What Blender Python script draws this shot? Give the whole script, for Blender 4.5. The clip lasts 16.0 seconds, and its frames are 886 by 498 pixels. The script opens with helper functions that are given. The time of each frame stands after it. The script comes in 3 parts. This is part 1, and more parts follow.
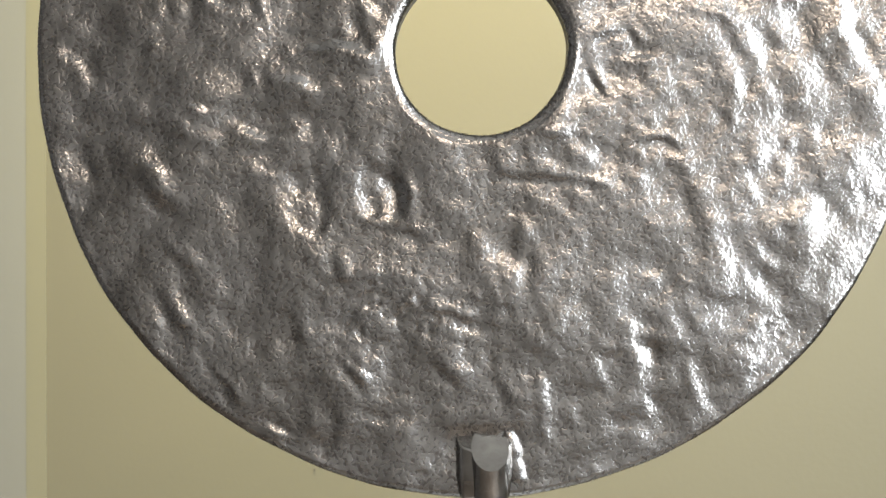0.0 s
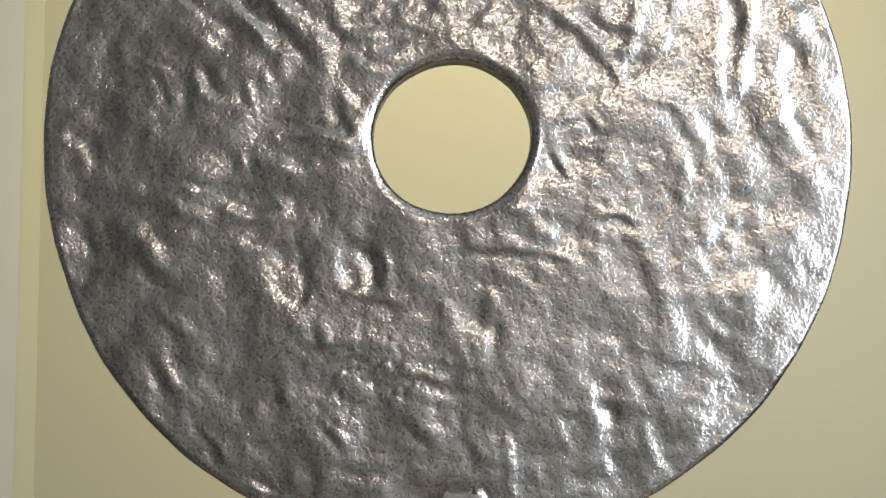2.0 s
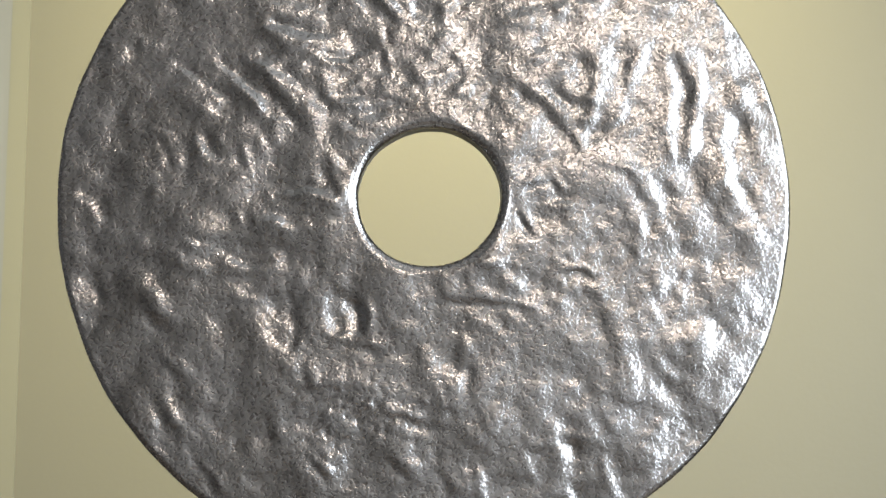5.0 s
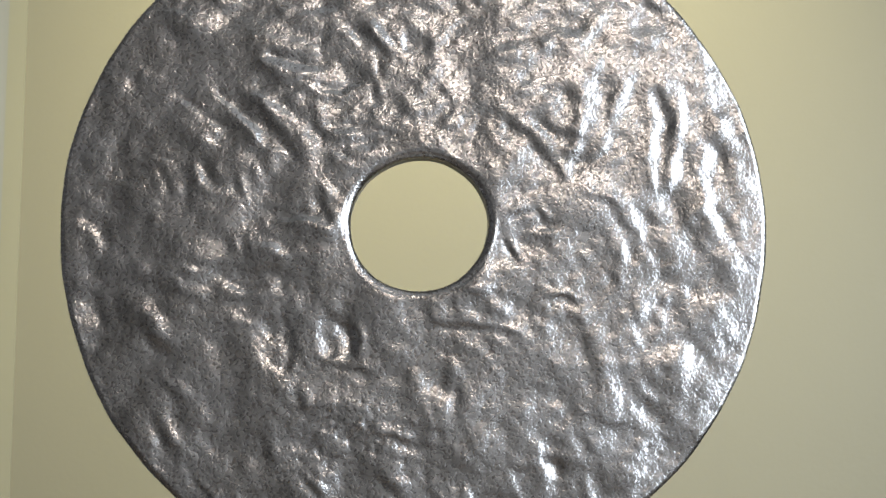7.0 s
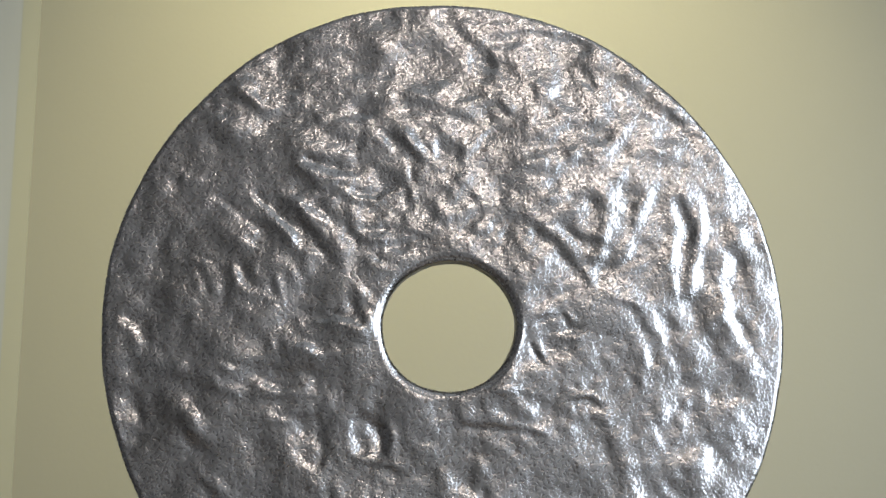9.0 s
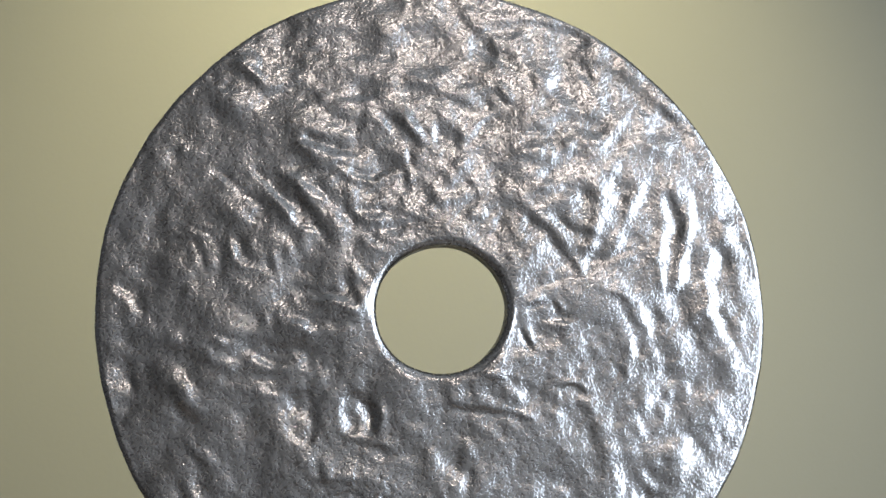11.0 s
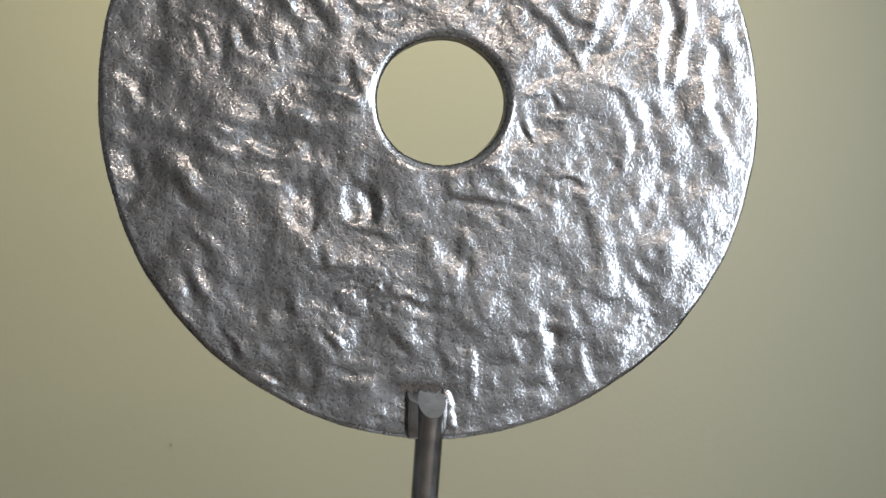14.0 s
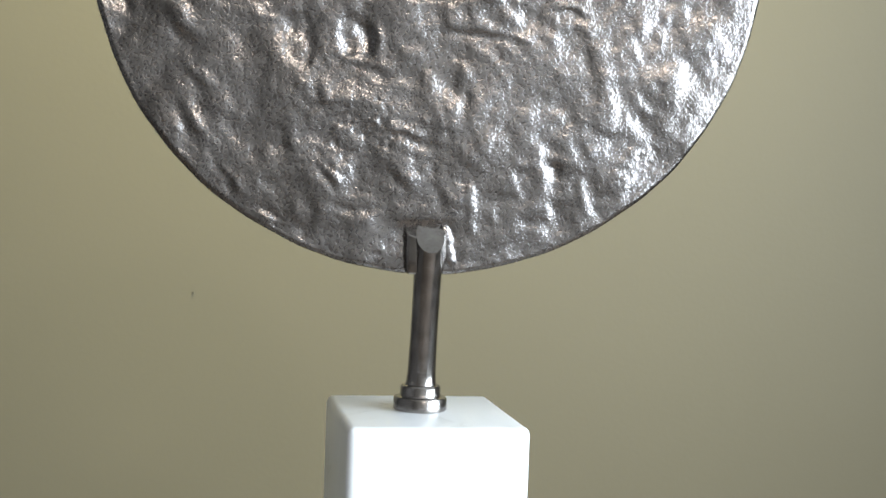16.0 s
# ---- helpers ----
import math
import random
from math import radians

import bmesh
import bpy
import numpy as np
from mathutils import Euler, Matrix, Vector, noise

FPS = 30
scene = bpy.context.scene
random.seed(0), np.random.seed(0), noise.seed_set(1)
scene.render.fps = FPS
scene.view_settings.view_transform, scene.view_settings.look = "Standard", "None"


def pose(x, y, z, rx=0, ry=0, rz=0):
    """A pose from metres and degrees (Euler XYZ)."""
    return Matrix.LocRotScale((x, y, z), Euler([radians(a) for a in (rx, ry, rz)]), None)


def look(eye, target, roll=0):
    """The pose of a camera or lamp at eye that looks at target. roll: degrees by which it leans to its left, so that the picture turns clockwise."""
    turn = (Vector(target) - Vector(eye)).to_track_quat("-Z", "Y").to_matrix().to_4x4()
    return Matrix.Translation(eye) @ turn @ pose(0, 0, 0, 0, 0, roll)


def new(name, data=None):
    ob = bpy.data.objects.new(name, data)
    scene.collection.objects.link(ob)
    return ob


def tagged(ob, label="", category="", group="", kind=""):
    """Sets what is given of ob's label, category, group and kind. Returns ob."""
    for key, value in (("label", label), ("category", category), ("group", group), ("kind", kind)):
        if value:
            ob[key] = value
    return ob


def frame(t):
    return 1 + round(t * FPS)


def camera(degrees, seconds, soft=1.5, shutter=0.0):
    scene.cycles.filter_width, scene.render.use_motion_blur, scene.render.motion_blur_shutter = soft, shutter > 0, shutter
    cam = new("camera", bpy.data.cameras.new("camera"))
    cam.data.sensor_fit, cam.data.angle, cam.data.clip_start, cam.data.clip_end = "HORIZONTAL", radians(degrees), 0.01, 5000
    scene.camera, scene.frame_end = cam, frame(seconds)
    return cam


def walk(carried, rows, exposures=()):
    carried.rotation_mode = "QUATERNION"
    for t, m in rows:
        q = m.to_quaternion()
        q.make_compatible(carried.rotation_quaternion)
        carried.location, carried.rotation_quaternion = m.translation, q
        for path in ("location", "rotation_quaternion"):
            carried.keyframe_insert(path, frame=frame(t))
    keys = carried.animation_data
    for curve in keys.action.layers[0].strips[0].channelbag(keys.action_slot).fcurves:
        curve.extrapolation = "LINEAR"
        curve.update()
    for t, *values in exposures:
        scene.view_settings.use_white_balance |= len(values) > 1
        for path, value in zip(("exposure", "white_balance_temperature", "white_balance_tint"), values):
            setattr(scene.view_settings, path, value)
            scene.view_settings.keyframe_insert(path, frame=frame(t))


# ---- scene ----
cam = camera(35.79, 16.0, soft=1.5)
walk(cam, [
    (0, look((-0.0174, -0.4715, -0.0922), (-0.0097, 0.1277, -0.0609), -0.97)),
    (0.5, look((-0.0140, -0.4792, -0.1011), (-0.0073, 0.1191, -0.0559), -0.67)),
    (1, look((-0.0124, -0.4909, -0.1032), (-0.0068, 0.1059, -0.0411), -0.72)),
    (1.5, look((-0.0110, -0.5005, -0.1079), (-0.0020, 0.0948, -0.0335), -0.82)),
    (2, look((-0.0128, -0.5072, -0.1126), (0.0009, 0.0869, -0.0295), -1.01)),
    (2.5, look((-0.0149, -0.5142, -0.1151), (0.0038, 0.0785, -0.0239), -0.81)),
    (3, look((-0.0179, -0.5223, -0.1153), (0.0046, 0.0691, -0.0167), -0.70)),
    (3.5, look((-0.0182, -0.5350, -0.1162), (0.0080, 0.0552, -0.0116), -0.90)),
    (4, look((-0.0187, -0.5457, -0.1188), (0.0089, 0.0443, -0.0136), -1.04)),
    (6.5, look((-0.0179, -0.5749, -0.1110), (0.0122, 0.0166, -0.0147), -0.78)),
    (7, look((-0.0179, -0.5829, -0.1070), (0.0136, 0.0081, -0.0086), -0.80)),
    (7.5, look((-0.0183, -0.5904, -0.1015), (0.0144, -0.0004, 0.0022), -0.66)),
    (8, look((-0.0209, -0.5967, -0.0951), (0.0123, -0.0080, 0.0157), -0.35)),
    (8.5, look((-0.0278, -0.6022, -0.0895), (0.0073, -0.0147, 0.0273), -0.31)),
    (8.7, look((-0.0325, -0.6040, -0.0874), (0.0036, -0.0170, 0.0313), -0.21)),
    (10.8, look((-0.0744, -0.6098, -0.0853), (-0.0012, -0.0252, 0.0280), 1.67)),
    (11, look((-0.0779, -0.6102, -0.0870), (-0.0002, -0.0257, 0.0237), 1.89)),
    (11.5, look((-0.0874, -0.6096, -0.0932), (0.0002, -0.0247, 0.0080), 2.51)),
    (12, look((-0.0942, -0.6115, -0.0975), (0.0015, -0.0264, -0.0054), 2.74)),
    (12.5, look((-0.0942, -0.6143, -0.0987), (0.0085, -0.0287, -0.0178), 2.42)),
    (13, look((-0.0934, -0.6156, -0.0998), (0.0102, -0.0284, -0.0325), 2.18)),
    (13.5, look((-0.0937, -0.6153, -0.1015), (0.0060, -0.0258, -0.0507), 2.08)),
    (14, look((-0.0918, -0.6146, -0.1025), (0.0032, -0.0232, -0.0679), 2.36)),
    (14.5, look((-0.0887, -0.6134, -0.1045), (0.0030, -0.0207, -0.0852), 2.34)),
    (15, look((-0.0857, -0.6137, -0.1079), (0.0029, -0.0203, -0.1040), 2.36)),
    (15.5, look((-0.0816, -0.6132, -0.1094), (0.0045, -0.0195, -0.1211), 2.14)),
    (16, look((-0.0758, -0.6112, -0.1116), (0.0079, -0.0177, -0.1400), 2.12)),
], exposures=((0, 0.38, 6780, 10), (2.5, 0.32, 6560, 10), (4, 0.29, 6450, 10), (8.5, 0.03, 6090, 10), (10.8, -0.14, 5950, 10), (13, -0.10, 6000, 10), (14.5, 0.07, 6140, 10), (16, 0.02, 6330, 10)))

# ---- world and light ----
world = bpy.data.worlds.new("daylight")
scene.world = world
world.use_nodes = True
wn = world.node_tree.nodes
sky = wn.new("ShaderNodeTexSky")
sky.sky_type, sky.sun_disc = "NISHITA", False
sky.sun_elevation, sky.sun_rotation = radians(35), radians(200)
wn["Background"].inputs["Strength"].default_value = 0.1
world.node_tree.links.new(sky.outputs[0], wn["Background"].inputs["Color"])


def area(name, m, sx, sy, watts, colour):
    data = bpy.data.lights.new(name, "AREA")
    data.shape, data.size, data.size_y, data.energy, data.color = "RECTANGLE", sx, sy, watts, colour
    ob = new(name, data)
    ob.matrix_world = m
    return ob


# daylight in the window behind the viewer
area("window_daylight", look((1.39, -1.25, 0.35), (0.1, -1.15, 0.25)), 2.0, 1.4, 110, (0.80, 0.91, 1.0))


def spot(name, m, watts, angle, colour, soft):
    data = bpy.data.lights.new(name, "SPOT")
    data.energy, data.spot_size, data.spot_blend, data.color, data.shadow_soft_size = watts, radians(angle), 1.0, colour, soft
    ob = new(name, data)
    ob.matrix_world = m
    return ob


# unseen warm spots, assumed: one high at the rear, one overhead washing the wall
spot("unseen_lamp_front", look((0.50, -2.40, 1.02), (0.03, 0.0, 0.06)), 29, 29, (1.0, 0.86, 0.72), 0.08)
spot("unseen_wall_light", look((0.11, 0.0, 1.40), (0.10, 1.0, 0.12)), 246, 66, (1.0, 0.88, 0.48), 0.05)


# ---- materials ----
def material(name, rough=0.5, metal=0.0):
    m = bpy.data.materials.new(name)
    m.use_nodes = True
    b = m.node_tree.nodes["Principled BSDF"]
    b.inputs["Roughness"].default_value, b.inputs["Metallic"].default_value = rough, metal
    return m, m.node_tree.nodes, m.node_tree.links, b


def noise_node(n, l, scale, detail=3.0, rough=0.5, distort=0.0):
    if "Texture Coordinate" not in n:
        n.new("ShaderNodeTexCoord")
    t = n.new("ShaderNodeTexNoise")
    t.inputs["Scale"].default_value, t.inputs["Detail"].default_value = scale, detail
    t.inputs["Roughness"].default_value, t.inputs["Distortion"].default_value = rough, distort
    l.new(n["Texture Coordinate"].outputs["Object"], t.inputs["Vector"])
    return t.outputs["Fac"]


def ramp(n, l, fac, *stops):
    r = n.new("ShaderNodeValToRGB")
    while len(r.color_ramp.elements) < len(stops):
        r.color_ramp.elements.new(0.5)
    for e, (p, c) in zip(r.color_ramp.elements, stops):
        e.position, e.color = p, (*c, 1) if len(c) == 3 else c
    l.new(fac, r.inputs["Fac"])
    return r.outputs["Color"]


def grey(v):
    return (v, v, v)


def bump(n, l, height, strength, distance, below=None):
    b = n.new("ShaderNodeBump")
    b.inputs["Strength"].default_value, b.inputs["Distance"].default_value = strength, distance
    l.new(height, b.inputs["Height"])
    if below is not None:
        l.new(below, b.inputs["Normal"])
    return b.outputs["Normal"]


def cast_metal():
    m, n, l, b = material("cast_silver_metal", 0.3, 1.0)
    tone = ramp(n, l, noise_node(n, l, 38, 4), (0.3, (0.235, 0.219, 0.208)), (0.7, (0.325, 0.309, 0.303)))
    grain = n.new("ShaderNodeAttribute")
    grain.attribute_name = "grain"
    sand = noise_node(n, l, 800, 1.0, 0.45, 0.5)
    # worn high spots shine, the pits stay dull and darker in base colour
    pit_tone = ramp(n, l, sand, (0.30, (0.50, 0.47, 0.45)), (0.50, grey(1.0)))
    pit_mix = n.new("ShaderNodeMix")
    pit_mix.data_type, pit_mix.blend_type = "RGBA", "MULTIPLY"
    pit_mix.inputs[0].default_value = 1.0
    l.new(tone, pit_mix.inputs[6])
    l.new(pit_tone, pit_mix.inputs[7])
    l.new(pit_mix.outputs[2], b.inputs["Base Color"])
    l.new(ramp(n, l, sand, (0.34, grey(0.31)), (0.66, grey(0.18))), b.inputs["Roughness"])
    coarse = bump(n, l, noise_node(n, l, 300, 1.0, 0.5, 0.4), 0.2, 0.0005)
    fine = n.new("ShaderNodeBump")
    fine.inputs["Distance"].default_value = 0.00017
    l.new(grain.outputs["Fac"], fine.inputs["Strength"])
    l.new(sand, fine.inputs["Height"])
    l.new(coarse, fine.inputs["Normal"])
    l.new(fine.outputs["Normal"], b.inputs["Normal"])
    return m


def polished_metal():
    m, n, l, b = material("brushed_steel", 0.35, 1.0)
    l.new(ramp(n, l, noise_node(n, l, 120, 3), (0.3, (0.26, 0.24, 0.225)), (0.7, (0.42, 0.395, 0.375))), b.inputs["Base Color"])
    l.new(ramp(n, l, noise_node(n, l, 300, 3), (0.3, grey(0.17)), (0.8, grey(0.28))), b.inputs["Roughness"])
    l.new(bump(n, l, noise_node(n, l, 800, 2), 0.25, 0.0004), b.inputs["Normal"])
    return m


def wall_paint(name, colour, rough=0.55):
    m, n, l, b = material(name, rough)
    a = tuple(c * 0.965 for c in colour)
    l.new(ramp(n, l, noise_node(n, l, 3.0, 4), (0.3, a), (0.7, colour)), b.inputs["Base Color"])
    l.new(bump(n, l, noise_node(n, l, 160, 3), 0.12, 0.001), b.inputs["Normal"])
    return m


def marble():
    m, n, l, b = material("white_marble", 0.28)
    l.new(ramp(n, l, noise_node(n, l, 14, 6, 0.6, 2.2), (0.30, (0.62, 0.62, 0.60)), (0.42, (0.86, 0.87, 0.87)), (0.6, (0.90, 0.91, 0.91))), b.inputs["Base Color"])
    l.new(bump(n, l, noise_node(n, l, 400, 2), 0.05, 0.0005), b.inputs["Normal"])
    return m


# a darker, rougher variant of the disc's metal
def darker_metal():
    m, n, l, b = material("dull_dark_metal", 0.6, 1.0)
    l.new(ramp(n, l, noise_node(n, l, 90, 4), (0.3, (0.12, 0.108, 0.098)), (0.7, (0.22, 0.20, 0.185))), b.inputs["Base Color"])
    l.new(bump(n, l, noise_node(n, l, 600, 3), 0.4, 0.0005), b.inputs["Normal"])
    return m


DARK_METAL = darker_metal()
METAL, STEEL, MARBLE = cast_metal(), polished_metal(), marble()
GREEN_WALL = wall_paint("olive_cream_paint", (0.16, 0.147, 0.104))
GREY_WALL = wall_paint("grey_paint", (0.195, 0.192, 0.176))
CREAM_TRIM = wall_paint("cream_trim_paint", (0.205, 0.192, 0.138), 0.4)
# unseen walls: dark left, lighter rear and right, toned for the disc's reflections
ROOM_WALL = wall_paint("room_paint", (0.155, 0.14, 0.13))
BOUNCE_WALL = wall_paint("bounce_paint", (0.34, 0.31, 0.28))
CEILING = wall_paint("ceiling_paint", (0.50, 0.48, 0.45))
FLOOR = wall_paint("floor_boards", (0.24, 0.19, 0.15))
PLINTH = wall_paint("plinth_paint", (0.35, 0.33, 0.30))


# ---- building helpers ----
def mesh_object(name, bm, mat, smooth=False):
    me = bpy.data.meshes.new(name)
    bm.to_mesh(me)
    bm.free()
    me.materials.append(mat)
    if smooth:
        me.polygons.foreach_set("use_smooth", [True] * len(me.polygons))
        me.set_sharp_from_angle(angle=radians(32))
    return new(name, me)


def part(name, bm, mat, parent, label="", smooth=False):
    ob = mesh_object(name, bm, mat, smooth)
    ob.parent = parent
    return tagged(ob, label)


def box(x0, y0, z0, x1, y1, z1, bevel=0.0, segments=2):
    bm = bmesh.new()
    bmesh.ops.create_cube(bm, size=1)
    bmesh.ops.scale(bm, vec=(x1 - x0, y1 - y0, z1 - z0), verts=bm.verts)
    bmesh.ops.translate(bm, vec=((x0 + x1) / 2, (y0 + y1) / 2, (z0 + z1) / 2), verts=bm.verts)
    if bevel:
        bmesh.ops.bevel(bm, geom=bm.edges[:], offset=bevel, segments=segments, profile=0.5, affect="EDGES")
    return bm


def setting(name, bm, mat, label, category):
    return tagged(mesh_object(name, bm, mat), label, category, kind="structure")


def lathe(profile, x, y, steps=64):
    """A turned solid about the upright axis at (x, y), from (radius, height) pairs, closed at both ends."""
    bm = bmesh.new()
    rings = []
    for r, z in profile:
        rings.append([bm.verts.new((x + r * math.cos(a), y + r * math.sin(a), z)) for a in (2 * math.pi * i / steps for i in range(steps))])
    for lo, hi in zip(rings, rings[1:]):
        for i in range(steps):
            bm.faces.new((lo[i], lo[(i + 1) % steps], hi[(i + 1) % steps], hi[i]))
    bm.faces.new(rings[0][::-1])
    bm.faces.new(rings[-1])
    return bm


# ---- the room ----
setting("wall_back", box(-0.423, 1.0, -1.05, 1.4, 1.12, 1.45), GREEN_WALL, "plain matte wall painted pale olive cream", "wall")
setting("wall_grey", box(-2.0, 0.9985, -1.05, -0.444, 1.12, 1.45), GREY_WALL, "plain grey wall beside the olive cream wall", "wall")
setting("trim_corner", box(-0.444, 0.998, -1.05, -0.423, 1.12, 1.45), CREAM_TRIM, "narrow cream painted upright corner trim", "trim")
setting("wall_left", box(-2.12, -2.5, -1.05, -2.0, 1.12, 1.45), ROOM_WALL, "plain painted side wall", "wall")
setting("floor", box(-2.12, -2.62, -1.15, 1.52, 1.12, -1.05), FLOOR, "plain dark floor", "floor")
setting("ceiling", box(-2.12, -2.62, 1.45, 1.52, 1.12, 1.55), CEILING, "plain off-white ceiling", "ceiling")


setting("wall_rear", box(-2.12, -2.62, -1.05, 1.52, -2.5, 1.45), BOUNCE_WALL, "plain painted wall", "wall")


def wall_with_opening():
    """The side wall, with the window's opening through it."""
    bm = bmesh.new()
    for y0, z0, y1, z1 in ((-2.5, -1.05, -2.28, 1.45), (-0.22, -1.05, 1.12, 1.45), (-2.28, -1.05, -0.22, -0.38), (-2.28, 1.08, -0.22, 1.45)):
        b = box(1.4, y0, z0, 1.52, y1, z1)
        me = bpy.data.meshes.new("piece")
        b.to_mesh(me)
        b.free()
        bm.from_mesh(me)
        bpy.data.meshes.remove(me)
    return bm


setting("wall_right", wall_with_opening(), BOUNCE_WALL, "plain painted wall with a window opening", "wall")

# ---- the sculpture ----
DISC_X, DISC_Z, DISC_R = 1.9, -0.3, 151.4
HOLE_X, HOLE_Z, HOLE_R = 3.0, 0.4, 29.4


class Relief:
    """The hammered front: heights in millimetres over places (px, pz) on the face, in millimetres from its middle."""

    def __init__(self, px, pz):
        self.px, self.pz, self.h = px, pz, np.zeros_like(px)

    def uneven(self, size, much):
        """Makes the blows that follow fall harder in places and softer in others."""
        flat, self.h = self.h, np.ones_like(self.h)
        self.waves(size, much, 13)
        self.force, self.h = np.clip(self.h, 0.25, 1.8), flat

    def stray(self, size, far):
        """Lets the marks that follow wander off their straight lines."""
        flat, self.h = self.h, np.zeros_like(self.h)
        self.waves(size, far, 11)
        aside, self.h = self.h, np.zeros_like(self.h)
        self.waves(size, far, 12)
        self.px, self.pz, self.h = self.px + aside, self.pz + self.h, flat

    def strip(self, *rest):
        """One chisel or hammer stroke along a bent line, of that half-width: a strip of the face that tips towards the upper right (lean > 0) or away from it."""
        *line, wide, lean = rest
        xs, zs = [p[0] for p in line], [p[1] for p in line]
        reach = 2.6 * wide
        near = np.nonzero((self.px > min(xs) - reach) & (self.px < max(xs) + reach) & (self.pz > min(zs) - reach) & (self.pz < max(zs) + reach))
        x, z = self.px[near], self.pz[near]
        total = sum(math.dist(p, q) for p, q in zip(line, line[1:]))
        run, heights, weights = 0.0, 0.0, 1e-9
        for (x0, z0), (x1, z1) in zip(line, line[1:]):
            long = math.dist((x0, z0), (x1, z1))
            dx, dz = (x1 - x0) / long, (z1 - z0) / long
            nx, nz = (-dz, dx) if 0.72 * -dz + 0.69 * dx > 0 else (dz, -dx)
            along, across = (x - x0) * dx + (z - z0) * dz, (x - x0) * nx + (z - z0) * nz
            over = np.maximum(np.maximum(-along, along - long), 0.0)
            gauss = np.exp(-(across ** 2 + over ** 2) / wide ** 2)
            # strokes start and end gently
            at = (run + np.clip(along, 0, long)) / total
            ease = 0.55 + 0.45 * np.sin(math.pi * at)
            nearness = gauss ** 3 + 1e-9
            heights = heights - lean * across * gauss * ease * nearness
            weights = weights + nearness
            run += long
        self.h[near] += heights / weights * self.force[near]

    def dent(self, x, z, a, b, turn, high, sharp=6.0, square=2.0):
        """A hollow (high < 0) or boss (high > 0) with half-widths a and b, turned by degrees; square: 2 round, 4 and more boxy."""
        c, s = math.cos(radians(turn)), math.sin(radians(turn))
        u, v = self.px - x, self.pz - z
        q = (np.abs((c * u + s * v) / a) ** square + np.abs((c * v - s * u) / b) ** square) ** (1 / square)
        self.h += high / (1 + np.exp(np.clip((q - 1) * sharp, -40, 40)))

    def rough(self, x, z, a, b, size, high, seed):
        """A patch, a and b in half-widths, of coarse open casting skin."""
        flat, px, pz = self.h, self.px, self.pz
        self.h = np.zeros_like(flat)
        self.px, self.pz = 0.6 * px + 0.5 * pz, 0.6 * pz - 0.5 * px
        self.waves(size, high, seed)
        self.px, self.pz = 0.3 * px - 0.7 * pz, 0.3 * pz + 0.7 * px
        self.waves(size, high, seed + 50)
        self.px, self.pz = px, pz
        patch = np.exp(-(((self.px - x) / a) ** 2 + ((self.pz - z) / b) ** 2) ** 2)
        self.h = flat + np.minimum(self.h, 0.3 * high) * patch

    def waves(self, size, high, seed):
        """Even hammered unevenness: smooth random heights on a lattice of that size."""
        rng = np.random.default_rng(seed)
        n = int(360 / size) + 4
        grid = rng.standard_normal((n, n))
        u, v = (self.px + 180) / size, (self.pz + 180) / size
        i, j = np.floor(u).astype(int), np.floor(v).astype(int)
        f, g = u - i, v - j
        f, g = f * f * f * (f * (6 * f - 15) + 10), g * g * g * (g * (6 * g - 15) + 10)
        self.h += high * ((grid[i, j] * (1 - f) + grid[i + 1, j] * f) * (1 - g) + (grid[i, j + 1] * (1 - f) + grid[i + 1, j + 1] * f) * g)


